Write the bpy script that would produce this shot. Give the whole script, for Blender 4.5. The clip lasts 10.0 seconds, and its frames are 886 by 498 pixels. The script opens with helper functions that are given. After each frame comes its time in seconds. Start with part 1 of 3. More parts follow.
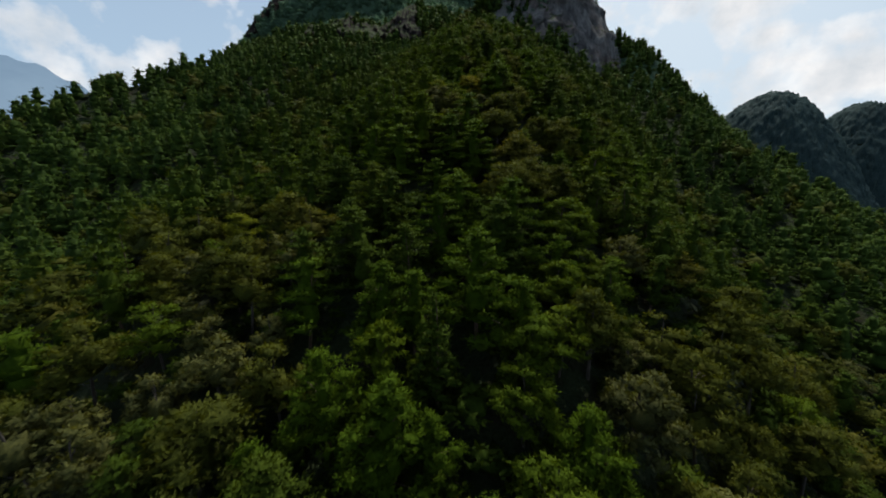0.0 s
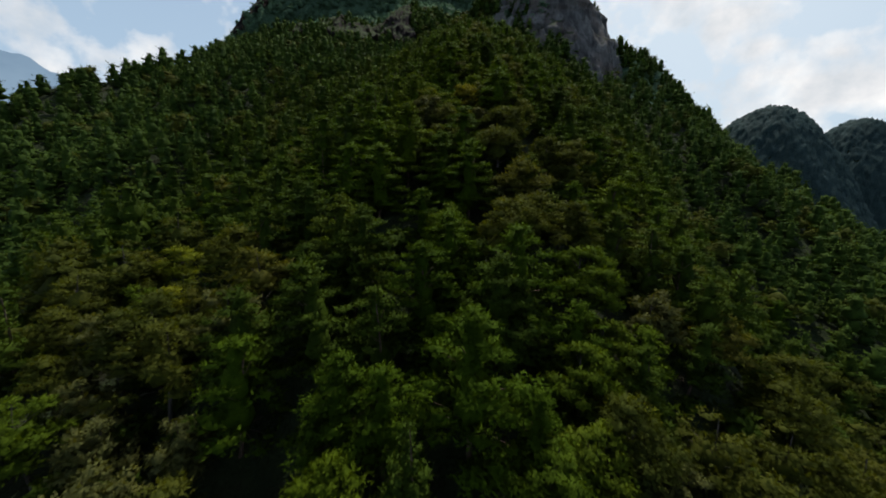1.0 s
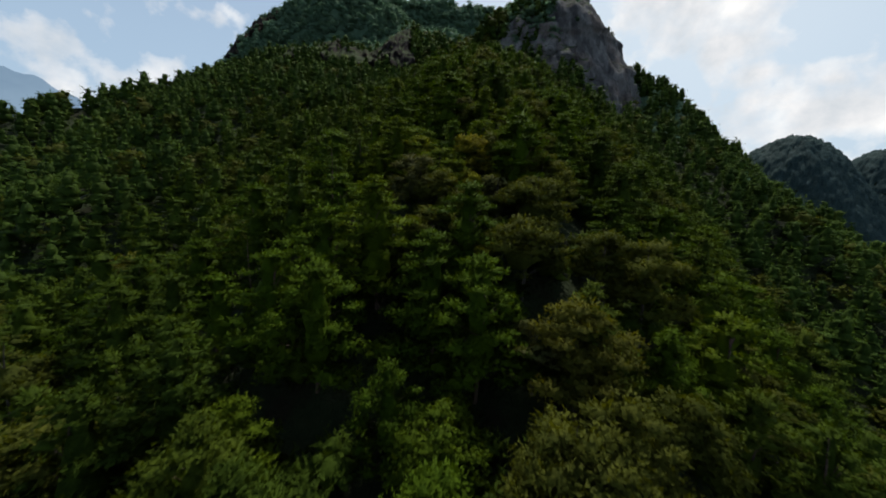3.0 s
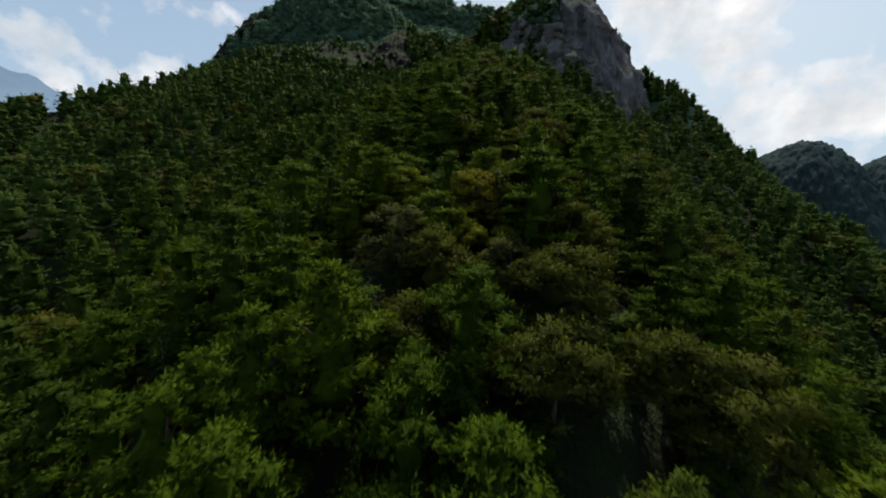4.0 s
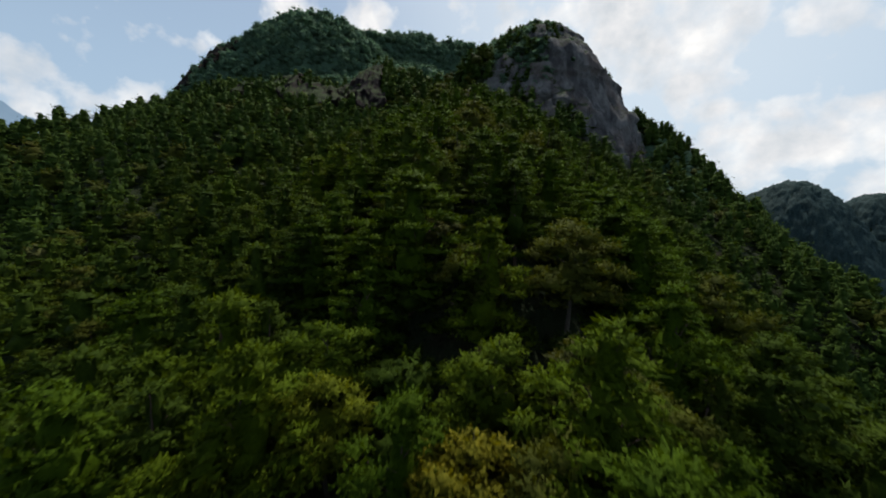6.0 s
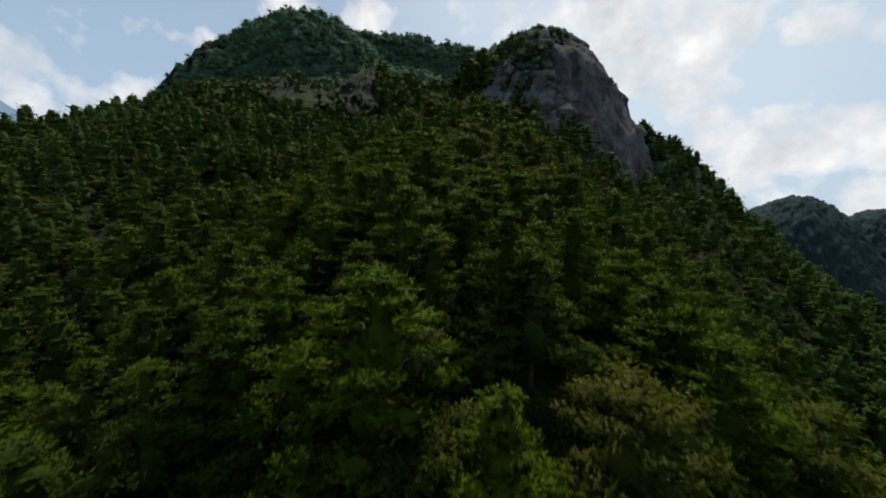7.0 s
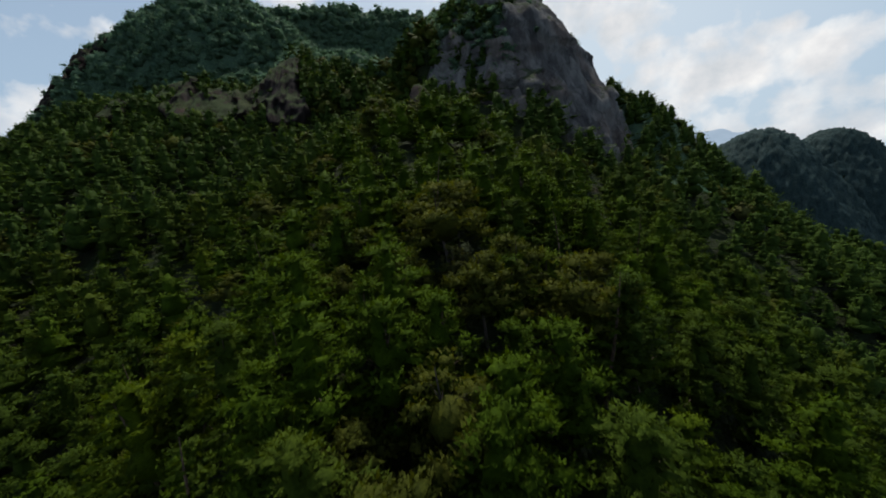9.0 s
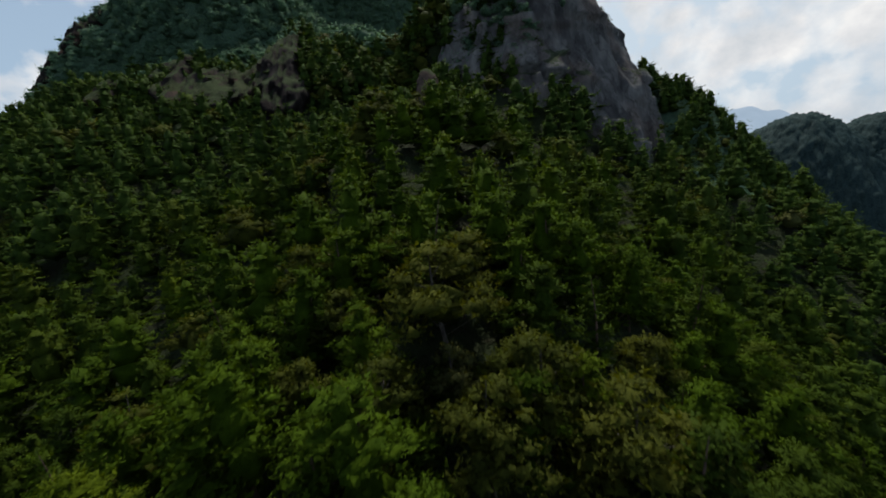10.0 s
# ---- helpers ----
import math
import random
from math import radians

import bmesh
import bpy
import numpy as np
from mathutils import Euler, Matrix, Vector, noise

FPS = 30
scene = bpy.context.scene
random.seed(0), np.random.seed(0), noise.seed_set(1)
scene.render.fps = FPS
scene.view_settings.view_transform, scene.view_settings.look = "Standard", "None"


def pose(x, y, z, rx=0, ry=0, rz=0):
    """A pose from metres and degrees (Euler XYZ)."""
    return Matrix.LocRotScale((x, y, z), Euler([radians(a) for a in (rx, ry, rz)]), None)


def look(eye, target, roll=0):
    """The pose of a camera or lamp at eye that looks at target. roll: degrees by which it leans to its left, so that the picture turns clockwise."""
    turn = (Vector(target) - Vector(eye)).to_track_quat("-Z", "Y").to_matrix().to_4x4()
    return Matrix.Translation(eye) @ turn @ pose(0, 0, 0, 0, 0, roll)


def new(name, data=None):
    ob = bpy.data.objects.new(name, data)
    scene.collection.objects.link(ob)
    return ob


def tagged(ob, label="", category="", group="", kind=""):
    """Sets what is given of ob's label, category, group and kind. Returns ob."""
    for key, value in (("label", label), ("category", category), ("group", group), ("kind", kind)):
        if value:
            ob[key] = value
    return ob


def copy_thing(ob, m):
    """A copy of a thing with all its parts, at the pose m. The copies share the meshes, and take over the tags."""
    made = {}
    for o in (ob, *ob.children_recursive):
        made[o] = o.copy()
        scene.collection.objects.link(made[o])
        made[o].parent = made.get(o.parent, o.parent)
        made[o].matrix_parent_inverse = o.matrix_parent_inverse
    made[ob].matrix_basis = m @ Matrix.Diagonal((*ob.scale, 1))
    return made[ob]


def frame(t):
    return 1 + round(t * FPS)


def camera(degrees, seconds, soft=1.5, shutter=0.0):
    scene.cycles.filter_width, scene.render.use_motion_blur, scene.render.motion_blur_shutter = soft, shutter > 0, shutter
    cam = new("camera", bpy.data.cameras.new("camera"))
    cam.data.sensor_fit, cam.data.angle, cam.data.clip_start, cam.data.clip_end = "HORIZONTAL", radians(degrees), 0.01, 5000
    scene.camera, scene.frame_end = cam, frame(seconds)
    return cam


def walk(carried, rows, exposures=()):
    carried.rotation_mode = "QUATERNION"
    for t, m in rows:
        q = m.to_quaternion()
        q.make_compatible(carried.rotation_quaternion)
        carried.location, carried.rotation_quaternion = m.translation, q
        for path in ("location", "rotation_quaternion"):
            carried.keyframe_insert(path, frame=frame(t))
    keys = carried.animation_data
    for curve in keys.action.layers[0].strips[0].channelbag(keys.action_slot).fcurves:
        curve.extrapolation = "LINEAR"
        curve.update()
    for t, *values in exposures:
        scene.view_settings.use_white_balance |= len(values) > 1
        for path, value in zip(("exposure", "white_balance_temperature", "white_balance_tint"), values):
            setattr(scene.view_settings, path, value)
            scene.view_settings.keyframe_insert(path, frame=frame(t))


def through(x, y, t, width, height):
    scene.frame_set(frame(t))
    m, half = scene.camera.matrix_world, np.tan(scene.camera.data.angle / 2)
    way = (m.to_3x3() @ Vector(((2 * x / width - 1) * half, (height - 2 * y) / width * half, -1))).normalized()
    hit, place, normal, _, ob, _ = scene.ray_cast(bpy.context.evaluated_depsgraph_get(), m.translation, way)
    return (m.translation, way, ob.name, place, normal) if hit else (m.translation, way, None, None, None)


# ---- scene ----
cam = camera(101.1, 10.0, soft=1.8, shutter=0.25)
METRES, EYE, TILT, LEAN, TURN = 110.0, 0.0, -12.0, 0.0, 0.0
ROWS = [
    (0.0, 0.0, 0.0, 0.0, 0.0, 0.0, -0.0),
    (0.5, 0.0024, 0.0433, 0.0238, -1.14, -0.04, -0.7),
    (1.0, 0.0051, 0.0861, 0.0482, -1.23, 0.4, -1.1),
    (1.5, 0.0072, 0.1277, 0.0729, -1.17, 1.88, -1.29),
    (2.0, 0.0093, 0.1702, 0.099, -1.1, 2.74, -1.36),
    (3.5, 0.0165, 0.2982, 0.1851, -1.01, 3.39, -1.78),
    (4.0, 0.0179, 0.3388, 0.2151, -1.21, 3.34, -1.72),
    (4.5, 0.0196, 0.379, 0.2449, -1.12, 3.51, -1.7),
    (5.0, 0.0216, 0.4191, 0.2751, -1.85, 5.05, -1.42),
    (5.5, 0.0246, 0.4593, 0.3063, -3.24, 7.12, -0.61),
    (7.0, 0.038, 0.5734, 0.4072, -4.75, 7.53, -1.98),
    (7.5, 0.0395, 0.6088, 0.4439, -6.3, 7.5, 0.56),
    (8.0, 0.0413, 0.6433, 0.4805, -7.17, 7.39, 3.21),
    (8.5, 0.0447, 0.6769, 0.5159, -8.06, 6.15, 5.83),
    (9.0, 0.0518, 0.7096, 0.5493, -8.65, 2.38, 8.02),
    (9.5, 0.0638, 0.7435, 0.5805, -8.04, -0.47, 7.76),
    (10.0, 0.0783, 0.779, 0.6101, -6.85, -0.93, 6.82),
]
walk(cam, [(t, pose(0, 0, EYE, TILT, LEAN, TURN) @ pose(METRES * x, METRES * y, METRES * z, 90 + pitch, roll, yaw)) for t, x, y, z, yaw, pitch, roll in ROWS],
     exposures=[(0.0, 0.02), (5.5, 0.0), (10.0, -0.12)])

# ---------------------------------------------------------------- sky and sun
SUN_EL, SUN_AZ = radians(62), radians(16)          # azimuth from +y towards +x


def nodes_of(owner):
    owner.use_nodes = True
    tree = owner.node_tree
    tree.nodes.clear()

    def add(kind, ins=None, **props):
        n = tree.nodes.new(kind)
        for k, v in props.items():
            setattr(n, k, v)
        for k, v in (ins or {}).items():
            if isinstance(v, bpy.types.NodeSocket):
                tree.links.new(v, n.inputs[k])
            else:
                n.inputs[k].default_value = v
        return n
    return add


def ramp(add, fac, stops, interpolation="LINEAR"):
    n = add("ShaderNodeValToRGB", {"Fac": fac})
    n.color_ramp.interpolation = interpolation
    while len(n.color_ramp.elements) < len(stops):
        n.color_ramp.elements.new(0.5)
    for e, (p, c) in zip(n.color_ramp.elements, stops):
        e.position, e.color = p, (*c, 1) if len(c) == 3 else c
    return n.outputs["Color"]


def maths(add, op, a, b=0.0, c=0.0):
    n = add("ShaderNodeMath", {0: a, 1: b, 2: c}, operation=op)
    return n.outputs[0]


# clouds: the way to each, its breadth and thickness
CLOUDS = [(-0.645, 0.734, 0.190, 0.20, 0.27), (-0.585, 0.770, 0.225, 0.12, 0.27), (-0.492, 0.799, 0.345, 0.10, 0.34), (-0.285, 0.847, 0.450, 0.085, 0.36), (-0.127, 0.885, 0.449, 0.09, 0.34),
          (0.494, 0.773, 0.397, 0.24, 0.40), (0.409, 0.789, 0.458, 0.22, 0.40), (0.571, 0.763, 0.303, 0.12, 0.40), (0.686, 0.704, 0.175, 0.14, 0.50), (0.740, 0.652, 0.160, 0.11, 0.50),
          (0.606, 0.752, 0.255, 0.065, 0.34), (0.698, 0.681, 0.225, 0.07, 0.40), (0.772, 0.592, 0.225, 0.055, 0.40), (0.803, 0.569, 0.170, 0.11, 0.50), (0.673, 0.633, 0.383, 0.08, 0.26),
          (0.78, 0.60, 0.05, 0.34, 0.24), (0.15, 0.78, 0.60, 0.16, 0.28), (-0.70, 0.40, 0.60, 0.40, 0.25), (0.60, -0.60, 0.50, 0.50, 0.25), (-0.60, -0.70, 0.35, 0.50, 0.25)]


def make_sky():
    world = bpy.data.worlds.new("sky")
    scene.world = world
    add = nodes_of(world)
    sky = add("ShaderNodeTexSky", sky_type="NISHITA", sun_disc=False, sun_elevation=SUN_EL, sun_rotation=SUN_AZ,
              air_density=1.0, dust_density=2.0, ozone_density=1.0)
    way = add("ShaderNodeTexCoord").outputs["Generated"]
    up = add("ShaderNodeSeparateXYZ", {"Vector": way}).outputs["Z"]
    # heaped clouds: each a soft heap in its part of the sky, broken into billows at three sizes
    flat = add("ShaderNodeMapping", {"Vector": way, "Scale": (1.0, 1.0, 1.1)}).outputs[0]
    big = add("ShaderNodeTexNoise", {"Vector": flat, "Scale": 12.0, "Detail": 9.0, "Roughness": 0.52, "Distortion": 0.0}).outputs["Fac"]
    heaps = None
    for x, y, z, r, k in CLOUDS:
        far = add("ShaderNodeVectorMath", {0: way, 1: (x, y, z)}, operation="SUBTRACT").outputs[0]
        far = add("ShaderNodeVectorMath", {0: far, 1: (1.0, 1.0, 1.7)}, operation="MULTIPLY").outputs[0]
        far = add("ShaderNodeVectorMath", {0: far}, operation="LENGTH").outputs["Value"]
        w = add("ShaderNodeMapRange", {"Value": far, "From Min": 0.0, "From Max": r, "To Min": k, "To Max": 0.0}).outputs[0]
        heaps = w if heaps is None else maths(add, "MAXIMUM", heaps, w)
    heap = maths(add, "ADD", big, heaps)
    cover = ramp(add, heap, [(0.58, (0, 0, 0)), (0.68, (0.5, 0.5, 0.5)), (0.86, (0.93, 0.93, 0.93))])
    inner = add("ShaderNodeTexNoise", {"Vector": flat, "Scale": 11.0, "Detail": 7.0, "Roughness": 0.55}).outputs["Fac"]
    white = ramp(add, inner, [(0.32, (6.9, 7.3, 7.7)), (0.5, (9.0, 9.0, 9.1)), (0.68, (11.4, 11.2, 10.9))])
    # bright veil that thickens towards the horizon
    veil = ramp(add, up, [(0.0, (0.88, 0.88, 0.88)), (0.30, (0.68, 0.68, 0.68)), (0.75, (0.20, 0.20, 0.20))])
    pale = add("ShaderNodeMix", {"Factor": veil, "A": sky.outputs[0], "B": (4.8, 6.5, 8.3, 1)}, data_type="RGBA").outputs["Result"]
    # the air is brightest on the side of the sun
    aim = add("ShaderNodeVectorMath", {0: way, 1: (0.46, 0.76, 0.46)}, operation="DOT_PRODUCT").outputs["Value"]
    glare = add("ShaderNodeMapRange", {"Value": aim, "From Min": 0.78, "From Max": 1.0, "To Min": 0.0, "To Max": 0.6}).outputs[0]
    pale = add("ShaderNodeMix", {"Factor": glare, "A": pale, "B": (8.6, 9.5, 10.1, 1)}, data_type="RGBA").outputs["Result"]
    mixed = add("ShaderNodeMix", {"Factor": cover, "A": pale, "B": white}, data_type="RGBA").outputs["Result"]
    back = add("ShaderNodeBackground", {"Color": mixed, "Strength": 0.095})
    add("ShaderNodeOutputWorld", {"Surface": back.outputs[0]})


make_sky()
sun = new("sun", bpy.data.lights.new("sun", "SUN"))
sun.data.energy, sun.data.angle, sun.data.color = 4.6, radians(1.0), (1.0, 0.95, 0.86)
to_sun = Vector((math.sin(SUN_AZ) * math.cos(SUN_EL), math.cos(SUN_AZ) * math.cos(SUN_EL), math.sin(SUN_EL)))
sun.matrix_world = look(to_sun * 900, (0, 0, 0))

# ---------------------------------------------------------------- materials


def leaf_material(name, dark, light, odd, glow=0.33, grain=9.0, through=(1.35, 1.3, 0.35)):
    """Foliage: a tone for each tree (its own random number or the tone of its place), mottled sprays, and light passing through.
    The loose sprays are cut into single leaves or needles; the masses under them are closed."""
    m = bpy.data.materials.new(name)
    add = nodes_of(m)
    own = add("ShaderNodeObjectInfo").outputs["Random"]
    tone = add("ShaderNodeAttribute", attribute_name="tone").outputs["Fac"]
    loose = add("ShaderNodeAttribute", attribute_name="loose").outputs["Fac"]
    at = add("ShaderNodeNewGeometry").outputs["Position"]
    tree = maths(add, "FRACT", maths(add, "ADD", own, tone))
    base = ramp(add, tree, [(0.0, dark), (0.55, light), (0.82, light), (1.0, odd)])
    broad = add("ShaderNodeTexNoise", {"Vector": at, "Scale": 1.3, "Detail": 2.0}).outputs["Fac"]
    fine = add("ShaderNodeTexNoise", {"Vector": at, "Scale": grain, "Detail": 2.0, "Roughness": 0.6}).outputs["Fac"]
    mottle = maths(add, "ADD", maths(add, "MULTIPLY", broad, 0.9), maths(add, "MULTIPLY", fine, 0.9))
    fleck = ramp(add, mottle, [(0.60, (0.62, 0.66, 0.66)), (0.90, (1, 1, 1)), (1.2, (1.38, 1.32, 1.15))])
    col = add("ShaderNodeMix", {"Factor": 1.0, "A": base, "B": fleck}, data_type="RGBA", blend_type="MULTIPLY").outputs["Result"]
    solid = maths(add, "SUBTRACT", 1.0, maths(add, "MULTIPLY", loose, maths(add, "LESS_THAN", fine, 0.46)))
    lit = add("ShaderNodeMix", {"Factor": 1.0, "A": col, "B": (*through, 1)}, data_type="RGBA", blend_type="MULTIPLY").outputs["Result"]
    bump = add("ShaderNodeBump", {"Height": fine, "Strength": 0.5, "Distance": 0.12}).outputs[0]
    front = add("ShaderNodeBsdfPrincipled", {"Base Color": col, "Roughness": 0.7, "Specular IOR Level": 0.03, "Normal": bump})
    back = add("ShaderNodeBsdfTranslucent", {"Color": lit})
    mix = add("ShaderNodeMixShader", {0: glow, 1: front.outputs[0], 2: back.outputs[0]})
    whole = add("ShaderNodeMixShader", {0: solid, 1: add("ShaderNodeBsdfTransparent").outputs[0], 2: mix.outputs[0]})
    add("ShaderNodeOutputMaterial", {"Surface": whole.outputs[0]})
    return m


def bark_material(name, dark, light):
    m = bpy.data.materials.new(name)
    add = nodes_of(m)
    at = add("ShaderNodeTexCoord").outputs["Object"]
    long = add("ShaderNodeMapping", {"Vector": at, "Scale": (9, 9, 2)}).outputs[0]
    n = add("ShaderNodeTexNoise", {"Vector": long, "Scale": 1.0, "Detail": 6.0}).outputs["Fac"]
    col = ramp(add, n, [(0.35, dark), (0.65, light)])
    bump = add("ShaderNodeBump", {"Height": n, "Strength": 0.6, "Distance": 0.05}).outputs[0]
    b = add("ShaderNodeBsdfPrincipled", {"Base Color": col, "Roughness": 0.9, "Normal": bump})
    add("ShaderNodeOutputMaterial", {"Surface": b.outputs[0]})
    return m


def rock_material(name, greys, rust=0.35):
    """Weathered granite: streaks that run down it, cracks, rusty patches and lichen."""
    m = bpy.data.materials.new(name)
    add = nodes_of(m)
    at = add("ShaderNodeNewGeometry").outputs["Position"]
    streak = add("ShaderNodeMapping", {"Vector": at, "Scale": (0.42, 0.42, 0.05)}).outputs[0]
    s = add("ShaderNodeTexNoise", {"Vector": streak, "Scale": 1.0, "Detail": 8.0, "Roughness": 0.62}).outputs["Fac"]
    fine = add("ShaderNodeTexNoise", {"Vector": at, "Scale": 1.3, "Detail": 8.0, "Roughness": 0.7}).outputs["Fac"]
    patch = add("ShaderNodeTexNoise", {"Vector": at, "Scale": 0.07, "Detail": 4.0}).outputs["Fac"]
    col = ramp(add, s, [(0.32, greys[0]), (0.5, greys[1]), (0.68, greys[2])])
    red = ramp(add, patch, [(0.5, (0, 0, 0)), (0.62, (rust, rust, rust))])
    col = add("ShaderNodeMix", {"Factor": red, "A": col, "B": (0.125, 0.080, 0.060, 1)}, data_type="RGBA").outputs["Result"]
    lichen = ramp(add, fine, [(0.55, (0, 0, 0)), (0.70, (0.35, 0.35, 0.35))])
    col = add("ShaderNodeMix", {"Factor": lichen, "A": col, "B": (*[0.75 * c for c in greys[0]], 1)}, data_type="RGBA").outputs["Result"]
    # moss and grass where the rock lies flatter
    lie = add("ShaderNodeSeparateXYZ", {"Vector": add("ShaderNodeNewGeometry").outputs["Normal"]}).outputs["Z"]
    moss = ramp(add, maths(add, "ADD", lie, maths(add, "MULTIPLY", fine, 0.6)), [(0.95, (0, 0, 0)), (1.2, (0.8, 0.8, 0.8))])
    col = add("ShaderNodeMix", {"Factor": moss, "A": col, "B": (0.030, 0.048, 0.018, 1)}, data_type="RGBA").outputs["Result"]
    # dark water stains that run down the face, and a few cracks
    run = add("ShaderNodeTexNoise", {"Vector": add("ShaderNodeMapping", {"Vector": at, "Scale": (0.22, 0.22, 0.018)}).outputs[0], "Scale": 1.0, "Detail": 5.0, "Roughness": 0.6}).outputs["Fac"]
    stain = ramp(add, run, [(0.42, (0.34, 0.34, 0.36)), (0.52, (0.85, 0.85, 0.85)), (0.60, (1, 1, 1))])
    col = add("ShaderNodeMix", {"Factor": 0.8, "A": col, "B": stain}, data_type="RGBA", blend_type="MULTIPLY").outputs["Result"]
    bent = add("ShaderNodeVectorMath", {0: at, 1: add("ShaderNodeVectorMath", {0: add("ShaderNodeTexNoise", {"Vector": at, "Scale": 0.2, "Detail": 3.0}).outputs["Color"], "Scale": 9.0}, operation="SCALE").outputs[0]}, operation="ADD").outputs[0]
    cell = add("ShaderNodeTexVoronoi", {"Vector": add("ShaderNodeMapping", {"Vector": bent, "Scale": (0.10, 0.10, 0.05)}).outputs[0], "Scale": 1.0}, feature="DISTANCE_TO_EDGE").outputs["Distance"]
    crack = ramp(add, cell, [(0.0, (0.3, 0.3, 0.3)), (0.02, (1, 1, 1))])
    col = add("ShaderNodeMix", {"Factor": 0.6, "A": col, "B": crack}, data_type="RGBA", blend_type="MULTIPLY").outputs["Result"]
    h = maths(add, "ADD", fine, maths(add, "MULTIPLY", s, 1.5))
    bump = add("ShaderNodeBump", {"Height": h, "Strength": 0.55, "Distance": 0.5}).outputs[0]
    b = add("ShaderNodeBsdfPrincipled", {"Base Color": col, "Roughness": 0.95, "Specular IOR Level": 0.04, "Normal": bump})
    add("ShaderNodeOutputMaterial", {"Surface": b.outputs[0]})
    return m


def soil_material():
    m = bpy.data.materials.new("forest_floor")
    add = nodes_of(m)
    at = add("ShaderNodeNewGeometry").outputs["Position"]
    n = add("ShaderNodeTexNoise", {"Vector": at, "Scale": 0.25, "Detail": 8.0, "Roughness": 0.65}).outputs["Fac"]
    f = add("ShaderNodeTexNoise", {"Vector": at, "Scale": 2.5, "Detail": 6.0}).outputs["Fac"]
    # litter and undergrowth tones, with the shade under the crowns put in
    col = ramp(add, n, [(0.35, (0.014, 0.013, 0.007)), (0.50, (0.014, 0.021, 0.008)), (0.62, (0.020, 0.028, 0.011)), (0.75, (0.026, 0.023, 0.014))])
    bump = add("ShaderNodeBump", {"Height": f, "Strength": 1.0, "Distance": 0.4}).outputs[0]
    b = add("ShaderNodeBsdfPrincipled", {"Base Color": col, "Roughness": 0.95, "Specular IOR Level": 0.1, "Normal": bump})
    add("ShaderNodeOutputMaterial", {"Surface": b.outputs[0]})
    return m


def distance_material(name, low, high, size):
    """Mountains kilometres off: the pale air before them is put into a glowing colour."""
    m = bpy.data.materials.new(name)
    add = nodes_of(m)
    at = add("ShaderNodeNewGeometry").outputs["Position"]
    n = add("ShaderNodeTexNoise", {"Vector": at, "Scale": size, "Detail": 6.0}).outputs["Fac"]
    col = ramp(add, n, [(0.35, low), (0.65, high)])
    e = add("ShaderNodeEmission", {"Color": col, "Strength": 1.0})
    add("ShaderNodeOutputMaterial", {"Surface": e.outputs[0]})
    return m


# Sun on the spur and shade on its flanks are put into these needle colours.
SHADED_NEEDLES = leaf_material("shaded_pine_needles", (0.021, 0.038, 0.005), (0.031, 0.052, 0.006), (0.041, 0.059, 0.007), 0.25, 11.0)
SUNLIT_NEEDLES = leaf_material("sunlit_pine_needles", (0.024, 0.045, 0.003), (0.035, 0.063, 0.004), (0.049, 0.073, 0.004), 0.25, 11.0)
OAK = leaf_material("oak_leaves", (0.035, 0.045, 0.008), (0.049, 0.058, 0.010), (0.062, 0.064, 0.012))
PALE = leaf_material("pale_leaves", (0.050, 0.056, 0.020), (0.068, 0.075, 0.025), (0.086, 0.092, 0.030), 0.3)
GOLD = leaf_material("yellowing_leaves", (0.078, 0.100, 0.009), (0.104, 0.116, 0.010), (0.128, 0.108, 0.013))
LIME = leaf_material("young_green_leaves", (0.036, 0.062, 0.005), (0.046, 0.074, 0.006), (0.056, 0.082, 0.007))
# Haze over the heights and far hills is put into these leaf colours.
HAZED_UPLAND = leaf_material("hazed_upland_leaves", (0.086, 0.148, 0.104), (0.106, 0.182, 0.126), (0.120, 0.196, 0.130), 0.6, 5.0, (1.1, 1.15, 0.95))
HAZY = leaf_material("hazed_hill_leaves", (0.034, 0.058, 0.062), (0.044, 0.074, 0.078), (0.052, 0.082, 0.084), 0.45, 4.0, (1.05, 1.15, 1.05))
# A thinner haze is put into this needle colour for the middle slopes.
HAZED_MIDLAND = leaf_material("hazed_hillside_needles", (0.026, 0.049, 0.010), (0.036, 0.064, 0.012), (0.049, 0.074, 0.013), 0.35, 7.0, (1.2, 1.25, 0.6))
BARK = bark_material("grey_bark", (0.025, 0.02, 0.016), (0.075, 0.062, 0.05))
PINE_BARK = bark_material("red_pine_bark", (0.03, 0.02, 0.015), (0.11, 0.065, 0.045))
GRANITE = rock_material("granite", ((0.066, 0.066, 0.068), (0.118, 0.116, 0.115), (0.178, 0.172, 0.166)), 0.35)
RED_ROCK = rock_material("rusty_granite", ((0.016, 0.014, 0.014), (0.030, 0.025, 0.024), (0.054, 0.043, 0.038)), 0.4)
SOIL = soil_material()
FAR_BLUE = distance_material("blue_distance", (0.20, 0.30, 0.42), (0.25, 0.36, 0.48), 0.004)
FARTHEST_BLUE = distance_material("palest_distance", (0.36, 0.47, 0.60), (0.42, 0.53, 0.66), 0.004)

# ---------------------------------------------------------------- the land
CROWNS = 8.2                                     # how far the crowns stand above the soil


def step(a, b, t):
    u = np.clip((t - a) / (b - a), 0, 1)
    return u * u * (3 - 2 * u)


def softmin(a, b, k):
    h = np.clip(0.5 + 0.5 * (b - a) / k, 0, 1)
    return b * (1 - h) + a * h - k * h * (1 - h)


